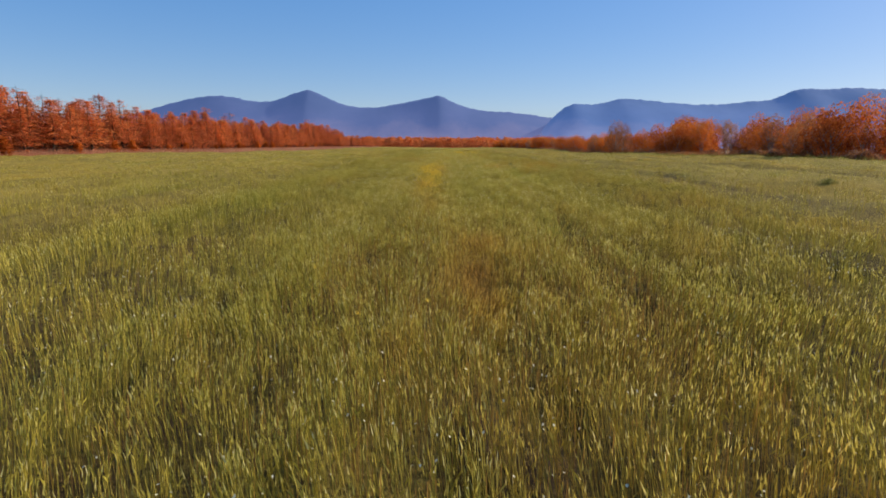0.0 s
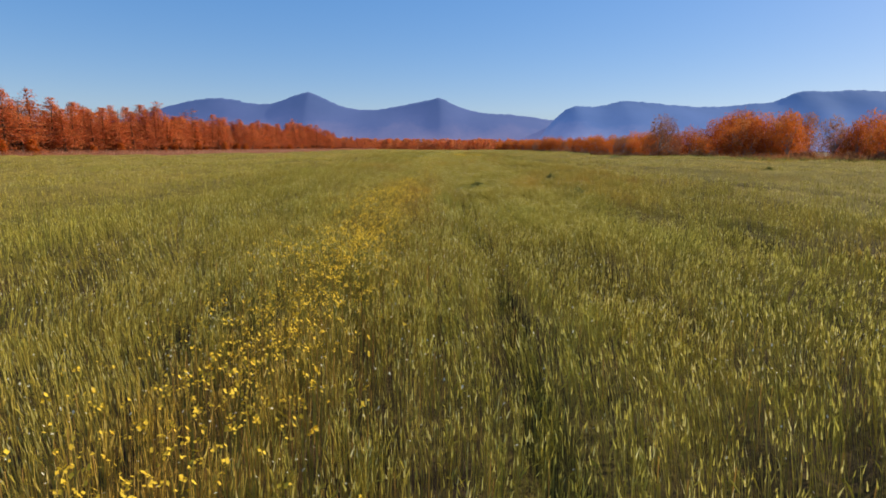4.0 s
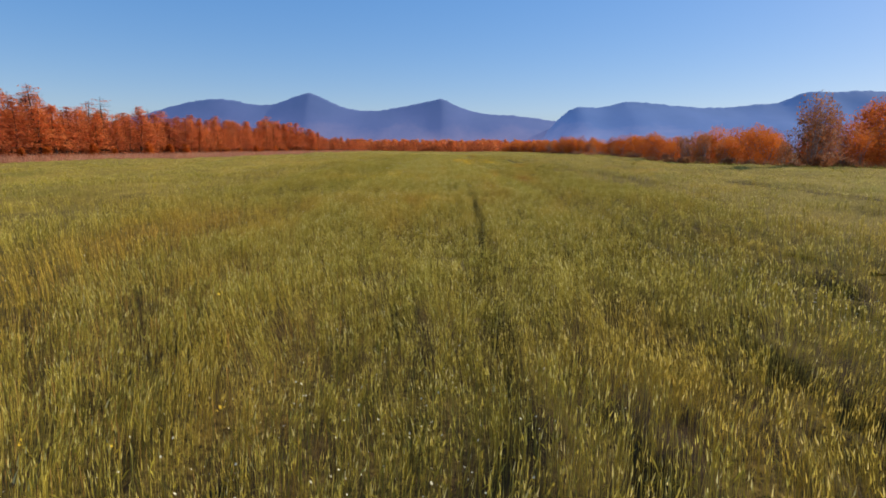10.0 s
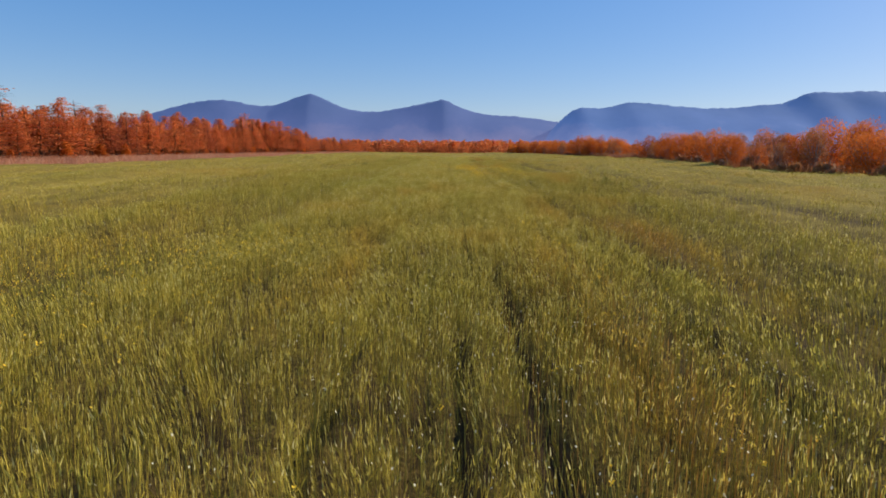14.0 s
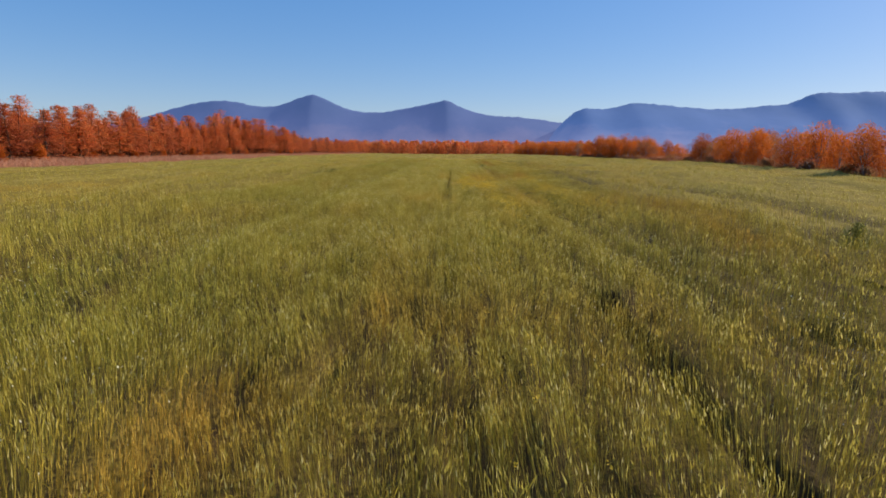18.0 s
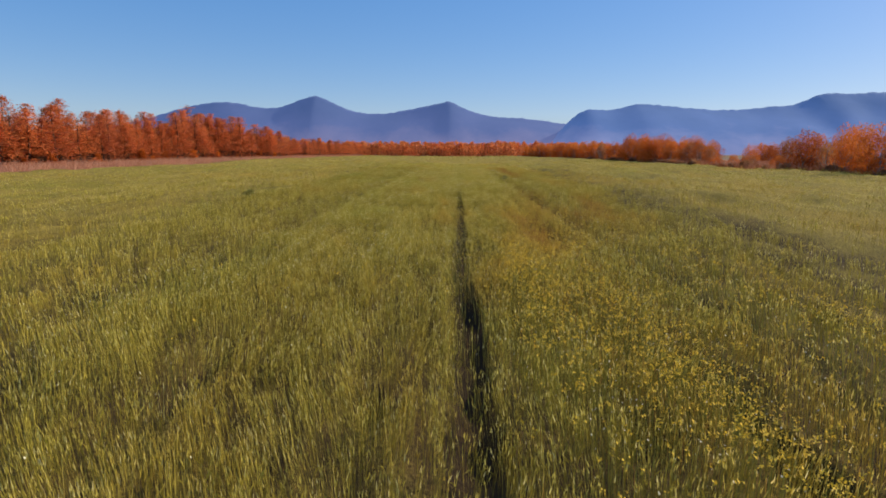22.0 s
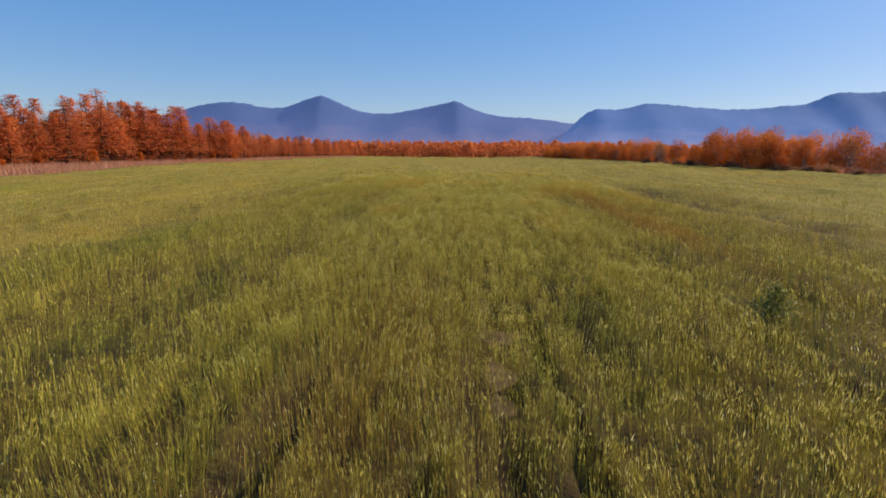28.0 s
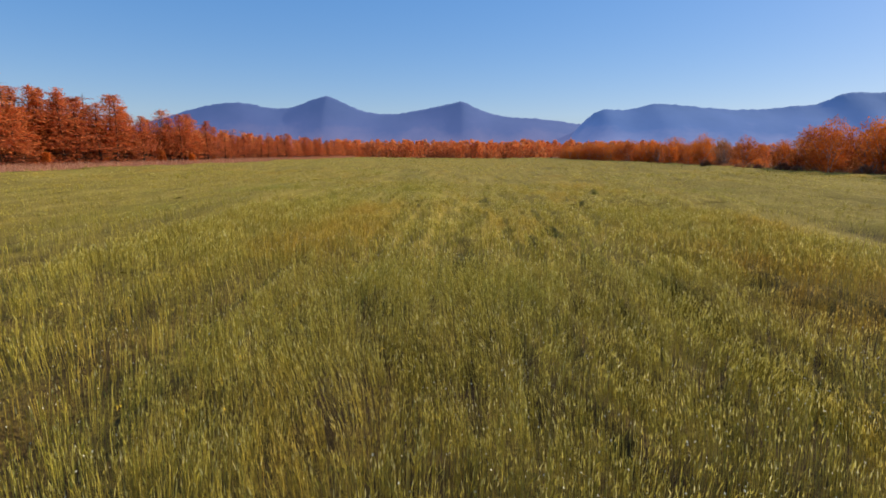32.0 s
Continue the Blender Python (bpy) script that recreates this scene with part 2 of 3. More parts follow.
def bareness(x, y):
    """0 in full crop, 1 in a bare wheel track."""
    out = np.zeros_like(x)
    for xa, xb, w, y0, y1, k in TRACKS + SHORT_GAPS + FAINT:
        mid = xa + (xb - xa) * np.clip((y - y0) / (y1 - y0), 0, 1) + 0.16 * (drift(y, y * 0, 1, (5, 9)) - 0.5)
        soft = min(3.0, 0.25 * (y1 - y0))
        ends = np.clip((y - y0) / soft, 0, 1) * np.clip((y1 - y) / soft, 0, 1)
        out = np.maximum(out, k * ends * np.exp(-((x - mid) / w) ** 4) * (0.55 + 0.6 * drift(x, y, 2, (2, 1.6))))
    rows = drift(x, y, 2, (0.21, 5.0)) * 0.55 + drift(x, y, 1, (0.5, 9.0)) * 0.45
    out = np.maximum(out, np.clip((rows - 0.64) * 1.6, 0, 0.16))
    gaps = drift(x, y, 0, (1.1, 2.2)) * 0.55 + drift(x, y, 1, (0.5, 0.9)) * 0.45
    return np.clip(np.maximum(out, np.clip((gaps - 0.70) * 3.2, 0, 0.55)), 0, 1)


# where the stand is riper (+) or greener (-): x, y, half width, half length, how much
RIPE_PATCHES = [(-0.5, 9.5, 0.9, 4.0, 0.40), (-1.7, 25, 0.45, 6, 0.34), (-1.8, 41, 1.1, 9, 0.30), (-1.4, 59.4, 0.5, 1.6, 0.4), (2.5, 94, 0.35, 4, 0.35), (5.2, 101, 0.6, 5, 0.3),
                (-1.1, 112.7, 0.6, 1.6, 0.42), (0.0, 115.8, 0.3, 1.0, 0.25), (6.3, 198, 0.35, 8, 0.38), (-1.9, 179.2, 0.5, 1.6, 0.4), (-3.4, 197.6, 0.8, 1.3, 0.45), (6.9, 161, 0.6, 4, 0.35), (2.9, 148, 0.7, 5, 0.28)]
GREEN_PATCHES = [(-0.4, 41.6, 0.35, 2.2, -0.40), (0.7, 48.6, 0.8, 1.4, -0.45), (2.0, 12.0, 0.6, 5, -0.22), (1.7, 150.9, 0.5, 1.1, -0.4), (-9.5, 190, 2.5, 7, -0.25), (-12, 168, 3, 7, -0.25),
                 (-1.5, 89, 0.7, 3.0, -0.30), (-7, 18, 3, 7, -0.22), (0.4, 177.5, 0.3, 1.4, -0.3), (-9, 39, 3, 6, -0.2), (1.6, 118, 0.4, 4, -0.2)]


def ripeness(x, y):
    """From 0, lush green, over 0.5 to 1, rust-brown: drifts along the rows and a few marked patches."""
    x, y = np.asarray(x, dtype=float), np.asarray(y, dtype=float)
    r = 0.5 + 0.42 * (drift(x, y, 0, (1.3, 5.5)) - 0.5) + 0.30 * (drift(x, y, 1, (4.5, 13)) - 0.5) + 0.30 * (drift(x, y, 2, (0.45, 1.2)) - 0.5)
    r = r + 0.10 * np.exp(-((x - 7.0) / 3.2) ** 2) - 0.05 * np.clip(-x / 8.0, 0, 1)
    for cx, cy, rx, ry, k in RIPE_PATCHES + GREEN_PATCHES:
        r = r + k * np.exp(-((x - cx) / rx) ** 2 - ((y - cy) / ry) ** 2)
    return np.clip(r, 0, 1)


def canopy(x, y):
    """Height of the crop's top: broad swells, tufts and hollows, and wind-laid swaths towards the right."""
    h = 0.70 + 0.20 * (drift(x, y, 0, (5, 14)) - 0.5) + 0.18 * (drift(x, y, 1, (0.9, 2.4)) - 0.5) + 0.12 * (drift(x, y, 2, (2.2, 3.4)) - 0.5) + 0.12 * (drift(x, y, 2, (0.4, 0.6)) - 0.5)
    h = h + 0.17 * (drift(x, y, 0, (0.23, 11)) - 0.5) * np.clip((9 - np.abs(np.asarray(x))) / 4, 0, 1)
    swath = drift(x + 0.05 * y, y, 1, (2.6, 21)) * 0.6 + drift(x, y, 2, (1.3, 9)) * 0.4 - 0.5
    return h + 0.55 * swath * np.clip((np.abs(np.asarray(x) - 1) - 3.5) / 6, 0, 1)


def rise(x, y):
    """The field climbs gently towards the bushes on the right."""
    u = np.clip((np.asarray(x, dtype=float) - 8) / 27.0, 0, 1)
    return np.interp(y, [55, 80, 105, 130, 150, 175, 400], [1.0, 0.78, 0.66, 0.36, 0.45, 0.64, 0.60]) * u * u * (3 - 2 * u)


def left_edge(y):
    """Where the crop ends on the left."""
    y = np.asarray(y, dtype=float)
    return -42 - 12 * np.clip((142 - y) / 36, 0, 1) - 7 * np.clip((y - 215) / 70, 0, 1) - 4 * np.clip((y - 300) / 70, 0, 1) + 2 * (drift(y, y * 0, 2, (12, 9)) - 0.5)


def right_edge(y):
    y = np.asarray(y, dtype=float)
    return 32 + np.clip((y - 150) / 100, 0, 1) * 8 - np.clip((y - 320) / 90, 0, 1) * 6 + 2 * (drift(y, y * 0, 1, (14, 9)) - 0.5)


FIELD_END = 470.0


# ---- ground, mountains ----
def grid_mesh(name, xs, ys, z, mat, smooth=True, tones=None, ripe=False):
    X, Y = np.meshgrid(xs, ys)
    v = np.stack([X, Y, z(X, Y)], -1).reshape(-1, 3)
    n, m = len(ys), len(xs)
    i = (np.arange(n - 1)[:, None] * m + np.arange(m - 1)[None]).ravel()
    tris = np.concatenate([np.stack([i, i + 1, i + m + 1], 1), np.stack([i, i + m + 1, i + m], 1)])
    return mesh_from(name, v, tris, mat, np.full(len(v), 0.5) if tones is None else tones(X, Y).ravel(), smooth, ripeness(X, Y).ravel() if ripe else None)


axis = np.concatenate([-np.geomspace(4950, 70, 24), np.linspace(-65, 65, 53), np.geomspace(70, 4950, 24)])
yaxis = np.concatenate([-np.geomspace(4000, 12, 14), np.linspace(-8, 520, 133), np.geomspace(540, 4900, 24)])
ground = new("ground", grid_mesh("ground", axis, yaxis, lambda x, y: rise(x, y) + 0.06 * (drift(x, y, 0, (6, 9)) - 0.5), GROUND))
tagged(ground, "brown soil and dry grass plain under the crop", "ground", kind="structure")


def peaks_mesh(name, peaks, y0, mat, x0, x1, seed, depth=620.0):
    """A range as a height field: peaks of x, height, half width, sharpness."""
    xs, ys = np.linspace(x0, x1, 460), np.linspace(y0 - depth, y0 + 180, 34)

    def z(x, y):
        back = (y - y0) / depth
        fall = np.where(back < 0, 1 + back, 1 - 2.2 * back)
        ridge = np.zeros_like(x)
        for px, ph, pw, ps in peaks:
            ridge = ridge + ph * np.exp(-(np.abs(x - px) / pw) ** ps)
        spurs = drift(x + 0.4 * y, y, seed, (330, 560)) - 0.5 + 0.3 * (drift(x - 0.5 * y, y, seed - 1, (150, 260)) - 0.5)
        tops = 9 * (drift(x, y, 1, (34, 60)) - 0.5) + 5 * (drift(x, y, 2, (11, 30)) - 0.5)
        return ridge * np.clip(fall, 0, 1) ** 0.8 * (1 + 0.34 * spurs * np.clip(-back, 0, 1)) + tops * np.exp(-(back / 0.08) ** 2) - 4
    return grid_mesh(name, xs, ys, z, mat)


FAR_PEAKS = [(-4600, 200, 900, 2.0), (-2895, 146, 854, 2.0), (-1947, 282, 573, 2.0), (-1611, 113, 346, 2.0), (-1142, 230, 309, 2.0), (-1084, 58, 177, 1.2), (-802, 159, 379, 2.0),
             (-288, 188, 418, 2.0), (-44, 113, 223, 1.3), (420, 69, 433, 2.0), (794, 208, 1207, 2.0)]
NEAR_PEAKS = [(850, 85, 160, 2.0), (981, 146, 199, 1.8), (1321, 310, 372, 1.8), (1682, 98, 291, 2.0), (2085, 220, 427, 2.0), (2386, 58, 200, 2.0), (2672, 88, 174, 2.0), (2864, 146, 380, 2.0), (3298, 108, 516, 2.0), (4089, 406, 1626, 2.0)]
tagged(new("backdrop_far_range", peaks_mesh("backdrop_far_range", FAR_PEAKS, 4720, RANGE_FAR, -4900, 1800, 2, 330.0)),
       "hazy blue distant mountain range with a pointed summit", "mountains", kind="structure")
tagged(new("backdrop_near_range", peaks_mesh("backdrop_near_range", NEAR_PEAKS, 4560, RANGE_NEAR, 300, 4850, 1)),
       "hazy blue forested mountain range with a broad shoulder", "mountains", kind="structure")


# ---- the crop ----
crop = tagged(new("grain_crop"), "ripening olive-green and straw-coloured grain crop in drill rows", "crop field", kind="stuff")



def inside(x, y):
    return (x > left_edge(y)) & (x < right_edge(y))


def sward_height(x, y):
    """The leafy mass of the crop below the ears: closed far off, deeper between the stalks near the flight line."""
    far = np.clip((np.abs(x) - 4) / 16.0, 0, 1)
    far = np.maximum(far, np.clip((y - 206) / 24, 0, 1))
    z = canopy(x, y) - 0.48 + 0.34 * far
    z = z + (1 - 0.6 * far) * (0.18 * (drift(x, y, 2, (0.5, 0.6)) - 0.5) + 0.14 * (drift(x, y, 0, (0.24, 0.35)) - 0.5))
    z = z * (1 - (0.95 - 0.4 * far) * bareness(x, y) ** 1.3) + 0.045
    return np.where(inside(x, y), z, -0.12) + rise(x, y)


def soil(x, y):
    """How far soil and litter show, with shade between the stalks painted in near the flight line; under the closed
    far crop hardly.
    """
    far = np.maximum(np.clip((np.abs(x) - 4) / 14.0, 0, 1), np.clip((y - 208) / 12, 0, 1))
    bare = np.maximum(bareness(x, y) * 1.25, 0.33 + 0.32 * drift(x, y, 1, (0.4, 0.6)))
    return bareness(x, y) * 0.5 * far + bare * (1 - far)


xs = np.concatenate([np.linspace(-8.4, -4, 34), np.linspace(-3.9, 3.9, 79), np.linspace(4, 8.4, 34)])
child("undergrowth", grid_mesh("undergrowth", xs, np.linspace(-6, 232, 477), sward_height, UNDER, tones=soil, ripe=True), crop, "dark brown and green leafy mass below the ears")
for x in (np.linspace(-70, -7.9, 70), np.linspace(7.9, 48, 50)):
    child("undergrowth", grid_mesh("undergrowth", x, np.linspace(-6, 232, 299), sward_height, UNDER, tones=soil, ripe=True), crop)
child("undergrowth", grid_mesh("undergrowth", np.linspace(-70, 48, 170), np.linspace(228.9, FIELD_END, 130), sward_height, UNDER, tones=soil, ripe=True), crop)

stems, leaves, ears = Heap(), Heap(), Heap()


ROW = 0.30      # between drill rows


def sow(n, x0, x1, y0, y1, width, ear_size, fine=False):
    """n stalks over a rectangle: a slim stem, an ear and here and there a narrow upright leaf."""
    each = 5 if fine else 4
    m = n // each
    x, y = rng.uniform(x0, x1, m), rng.uniform(y0, y1, m)
    on_row = rng.random(m) < 0.22
    x = np.where(on_row, np.round(x / ROW) * ROW + rng.normal(0, 0.05, m), x)
    lift, shade = rng.normal(0, 0.085, m), rng.beta(1.6, 1.6, m)
    size = rng.uniform(0.012, 0.055, m) * (1.0 if fine else 1.8)
    k = np.repeat(np.arange(m), each)
    n = len(k)
    x, y, lift, shade = x[k] + rng.normal(0, 1, n) * size[k], y[k] + rng.normal(0, 1, n) * size[k] * 1.3, lift[k], shade[k]
    ok = (rng.random(n) > bareness(x, y)) & (x > left_edge(y)) & (x < right_edge(y))
    x, y, lift, shade = x[ok], y[ok], lift[ok], shade[ok]
    n = len(x)
    h = canopy(x, y) * (rng.normal(0.97, 0.05, n) + lift)
    a = rng.uniform(0, 2 * math.pi, n)
    lx = 0.30 * (drift(x, y, 1, (0.7, 1.1)) - 0.5) + rng.normal(0, 0.05, n) - 0.03
    ly = 0.30 * (drift(x, y, 0, (0.8, 1.0)) - 0.5) + rng.normal(0, 0.05, n)
    tx, ty = x + lx * h, y + ly * h
    c, s = np.cos(a) * width / 2, np.sin(a) * width / 2
    z0 = h * 0.30
    t = np.clip(shade * 0.65 + rng.beta(2, 2, n) * 0.35, 0, 1)
    p = lambda *q: np.stack([np.stack(v, -1) for v in q], 1)
    stems.add(p((x, y, z0), (tx - c, ty - s, h), (tx + c, ty + s, h)), [(0, 1, 2)], t)
    # ear: a slim upright spike, a little nodding
    k = rng.random(n) < (0.9 if fine else 0.6)
    m = int(k.sum())
    ux, uy, uz = tx[k], ty[k], h[k]
    e = ear_size * rng.uniform(0.6, 1.3, m)
    ew = width * 1.05
    ex, ey = (lx[k] * 1.5 + rng.normal(0, 0.16, m)) * e, (ly[k] * 1.5 + rng.normal(0, 0.16, m)) * e
    ca, sa = np.cos(a[k] + 1.0) * ew, np.sin(a[k] + 1.0) * ew
    ears.add(p((ux - ca, uy - sa, uz - 0.3 * e), (ux + ca, uy + sa, uz - 0.1 * e), (ux + ex, uy + ey, uz + 0.9 * e)),
             [(0, 1, 2)], np.clip(t[k] + rng.normal(0, 0.18, m), 0, 1))
    # leaf
    k = rng.random(n) < (0.28 if fine else 0.35)
    m = int(k.sum())
    lz = h[k] * rng.uniform(0.55, 0.92, m)
    f = lz / h[k]
    bx, by = x[k] + (tx[k] - x[k]) * f, y[k] + (ty[k] - y[k]) * f
    b = rng.uniform(0, 2 * math.pi, m)
    length = rng.uniform(0.06, 0.15, m)
    dx, dy, up = 0.45 * np.cos(b) * length, 0.45 * np.sin(b) * length, rng.uniform(0.0, 0.9, m) * length
    wz = width * rng.uniform(0.35, 0.6, m)
    leaves.add(p((bx, by, lz), (bx + dx * 0.5 - np.sin(b) * wz, by + dy * 0.5 + np.cos(b) * wz, lz + up * 0.7), (bx + dx, by + dy, lz + up)), [(0, 1, 2)], np.clip(t[k] + rng.normal(0, 0.12, m), 0, 1))


sow(860000, -4.2, 4.2, 1.5, 212, 0.0036, 0.052, fine=True)
sow(190000, -10, -4.2, 3, 226, 0.0062, 0.05)
sow(190000, 4.2, 10, 3, 226, 0.0062, 0.05)
sow(44000, -10, 10, 212, 245, 0.012, 0.07)
sow(130000, -30, -10, 8, 270, 0.010, 0.055)
sow(130000, 10, 36, 8, 270, 0.010, 0.055)
sow(20000, -56, -30, 40, 270, 0.020, 0.07)
sow(34000, -60, 42, 245, FIELD_END, 0.034, 0.10)
child("stem", stems.mesh("stems", STEM, lay=True), crop, "thin green and straw-coloured stalks")
child("leaf", leaves.mesh("leaves", LEAF, lay=True), crop, "narrow upright green leaves")
child("ear", ears.mesh("ears", EAR, lay=True), crop, "pale straw-coloured grain ears")

# ripe, rust-coloured drifts of dry stalks: x, y, half width, half length, how many
ripe = Heap()
for cx, cy, rx, ry, n in [(6.5, 198, 0.3, 8, 3500), (-1.8, 43, 1.1, 5, 7000), (-1.6, 24, 0.6, 8, 4500), (2.4, 90, 0.5, 5, 2500), (2.8, 148, 0.7, 6, 4500), (-1.2, 8, 1.2, 4, 5000),
                          (-2.0, 52, 0.8, 6, 3500), (1.2, 7, 1.0, 3, 2500), (-3.0, 66, 1.2, 6, 3500), (1.4, 18, 1.0, 6, 2500), (-1.4, 181, 0.8, 4, 2500), (4.2, 162, 0.7, 9, 3000)]:
    x, y = rng.normal(cx, rx, n), rng.normal(cy, ry, n)
    h = canopy(x, y) * rng.normal(0.95, 0.10, n)
    a = rng.uniform(0, 6.28, n)
    w = 0.003
    ripe.add(np.stack([np.stack([x, y, 0.4 * h], -1), np.stack([x - w * np.cos(a) + 0.02 * np.sin(a), y - w * np.sin(a), h], -1), np.stack([x + w * np.cos(a) + 0.02 * np.sin(a), y + w * np.sin(a), h * 1.01], -1)], 1), [(0, 1, 2)], rng.random(n))
child("dry_stalk", ripe.mesh("dry_stalks", RIPE, lay=True), crop, "rust-brown dry stalks in drifts")

# ---- wild flowers among the crop ----
# drifts: x, y, half width, half length, how many plants
NEAR_DRIFTS = [(-1.5, 23, 0.22, 3.0, 200), (-1.6, 30, 0.30, 4.0, 1400), (-1.9, 40, 0.5, 4.5, 1100), (-2.4, 43, 0.9, 4, 300), (-1.7, 52, 0.5, 5, 260), (-1.9, 31, 0.5, 2, 60),
               (-1.7, 10, 0.6, 5, 30), (-1.6, 60, 0.6, 4, 40)]
MID_DRIFTS = [(-4.6, 94.5, 1.3, 1.8, 520), (-2.4, 96, 0.9, 2.5, 340), (-2.6, 90, 0.4, 1.5, 50), (2.5, 94, 0.25, 4, 150), (1.6, 119, 0.25, 4, 70), (0.0, 100, 1.2, 6, 60), (3.0, 90, 0.8, 4, 80)]
FAR_DRIFTS = [(1.65, 141, 0.3, 2.6, 800), (2.7, 138.5, 0.35, 3.0, 1200), (2.75, 129, 0.28, 3.2, 650), (5.2, 139, 0.6, 4, 700), (5.5, 132, 0.6, 4, 600), (3.0, 148, 0.5, 3.5, 360), (2.5, 154, 0.4, 3, 160),
              (3.2, 145, 1.2, 5, 200), (-1.6, 146, 1.3, 4, 170), (1.6, 147, 0.7, 4, 130), (-1.5, 158, 0.6, 3, 90), (4.6, 148, 0.8, 5, 160), (-5.0, 203, 2.0, 6, 110)]


def blossoms(heap, x, y, z, r, tones):
    """Small open heads, facing up and about."""
    n = len(x)
    a0, tilt, ta = rng.uniform(0, 6.28, n), rng.uniform(0.2, 1.4, n), rng.uniform(0, 6.28, n)
    pts = [np.stack([x, y, z - 0.25 * r], -1)]
    for k in range(4):
        a = a0 + k * math.pi / 2
        rr = r * rng.uniform(0.75, 1.1, n)
        ux, uy = rr * np.cos(a), rr * np.sin(a)
        uz = (ux * np.cos(ta) + uy * np.sin(ta)) * tilt
        pts.append(np.stack([x + ux, y + uy, z + uz], -1))
    heap.add(np.stack(pts, 1), [(0, 1 + k, 1 + (k + 1) % 4) for k in range(4)], tones)


def stalks_for(heap, x, y, z):
    n = len(x)
    lx, ly = rng.normal(0, 0.04, n), rng.normal(0, 0.04, n)
    w = 0.004
    heap.add(np.stack([np.stack([x + lx - w, y + ly, z * 0 + 0.05], -1), np.stack([x + lx + w, y + ly, z * 0 + 0.05], -1), np.stack([x, y, z], -1)], 1), [(0, 1, 2)], rng.random(n))


flowers = tagged(new("yellow_wildflowers"), "scattered yellow wild flowers standing among the grain", "wild flowers", kind="stuff")
heads, stalks = Heap(), Heap()
for cx, cy, rx, ry, n in NEAR_DRIFTS + MID_DRIFTS + FAR_DRIFTS:
    petal = 0.0095 if cy < 80 else 0.0085
    x, y = rng.normal(cx, rx, n), rng.normal(cy, ry, n)
    z = canopy(x, y) + rng.uniform(0.06, 0.30, n)
    stalks_for(stalks, x, y, z)
    k = np.repeat(np.arange(n), 5)
    spread = rng.uniform(0.008, 0.022, n)[k]
    m = len(k)
    blossoms(heads, x[k] + rng.normal(0, 1, m) * spread, y[k] + rng.normal(0, 1, m) * spread, z[k] + rng.normal(0, 1, m) * spread, petal * rng.uniform(0.7, 1.25, m), rng.random(m))
child("blossom", heads.mesh("blossoms", PETAL, lay=True), flowers, "open yellow blossoms")
child("stalk", stalks.mesh("flower_stalks", WEED, lay=True), flowers, "thin green flower stalks")

seeds = tagged(new("pale_seed_heads"), "small cream-white weed seed heads above the grain", "weeds", kind="stuff")
heads, stalks = Heap(), Heap()
n = 90000
x, y = rng.uniform(-5.5, 5.5, n), rng.uniform(2, 215, n)
k = drift(x, y, 1, (2.5, 5)) + rng.normal(0, 0.12, n) > 0.5
x, y = x[k], y[k]
z = canopy(x, y) + rng.uniform(-0.06, 0.13, len(x))
blossoms(heads, x, y, z, rng.uniform(0.004, 0.0095, len(x)), rng.random(len(x)))
stalks_for(stalks, x, y, z)
child("seed_head", heads.mesh("seed_heads", FLUFF, lay=True), seeds, "cream-white fluffy heads")
child("stalk", stalks.mesh("seed_stalks", WEED, lay=True), seeds, "thin stalks")


# ---- weed clumps standing in the field ----
def weed_clump(x, y, r, h, label):
    ob = tagged(new("weed_clump"), label, "weeds", "weed clumps in the field")
    ob.location = (x, y, float(rise(x, y)))
    heap = Heap()
    n = int(2600 * r)
    a, d = rng.uniform(0, 6.28, n), r * np.abs(rng.normal(0, 0.55, n))
    hh = (0.42 + (h - 0.42) * np.exp(-(d / r) ** 2)) * rng.uniform(0.45, 1.06, n)
    tufts(heap, np.stack([d * np.cos(a), d * np.sin(a), hh], -1), 0.026, 0.1, rng.random(n))
    b = rng.uniform(0, 6.28, 40)
    d = 0.6 * r * rng.random(40)
    x0, y0 = d * np.cos(b), d * np.sin(b)
    heap.add(np.stack([np.stack([x0 - 0.008, y0, b * 0], -1), np.stack([x0 + 0.008, y0, b * 0], -1), np.stack([x0 * 1.3, y0 * 1.3, b * 0 + h * 0.9], -1)], 1), [(0, 1, 2)], rng.random(40))
    child("foliage", heap.mesh("weed_foliage", WEED), ob)


for spot in [(5.5, 57.0, 0.34, 0.76), (4.4, 45.3, 0.38, 0.74), (10.3, 122.0, 0.45, 0.95), (4.7, 182.8, 0.46, 0.92), (16.0, 25.7, 0.6, 0.84), (18.7, 58.8, 0.5, 0.86),
             (6.7, 235.0, 0.40, 0.86), (0.95, 48.6, 0.6, 0.70), (-10.4, 163.0, 0.5, 0.78)]:
    weed_clump(*spot, "dark green leafy weed clump standing above the grain")


# ---- trees ----
def limb(heap, a, b, r0, r1):
    """A tapering three-sided limb from a to b."""
    a, b = Vector(a), Vector(b)
    d = (b - a).normalized()
    u = d.cross(Vector((0.31, 0.2, 0.93))).normalized()
    v = d.cross(u)
    pts = [p + (u * math.cos(k * 2.0944) + v * math.sin(k * 2.0944)) * r for p, r in ((a, r0), (b, r1)) for k in range(3)]
    heap.add(np.array([pts]), [(0, 1, 4), (0, 4, 3), (1, 2, 5), (1, 5, 4), (2, 0, 3), (2, 3, 5)], np.array([0.5]))


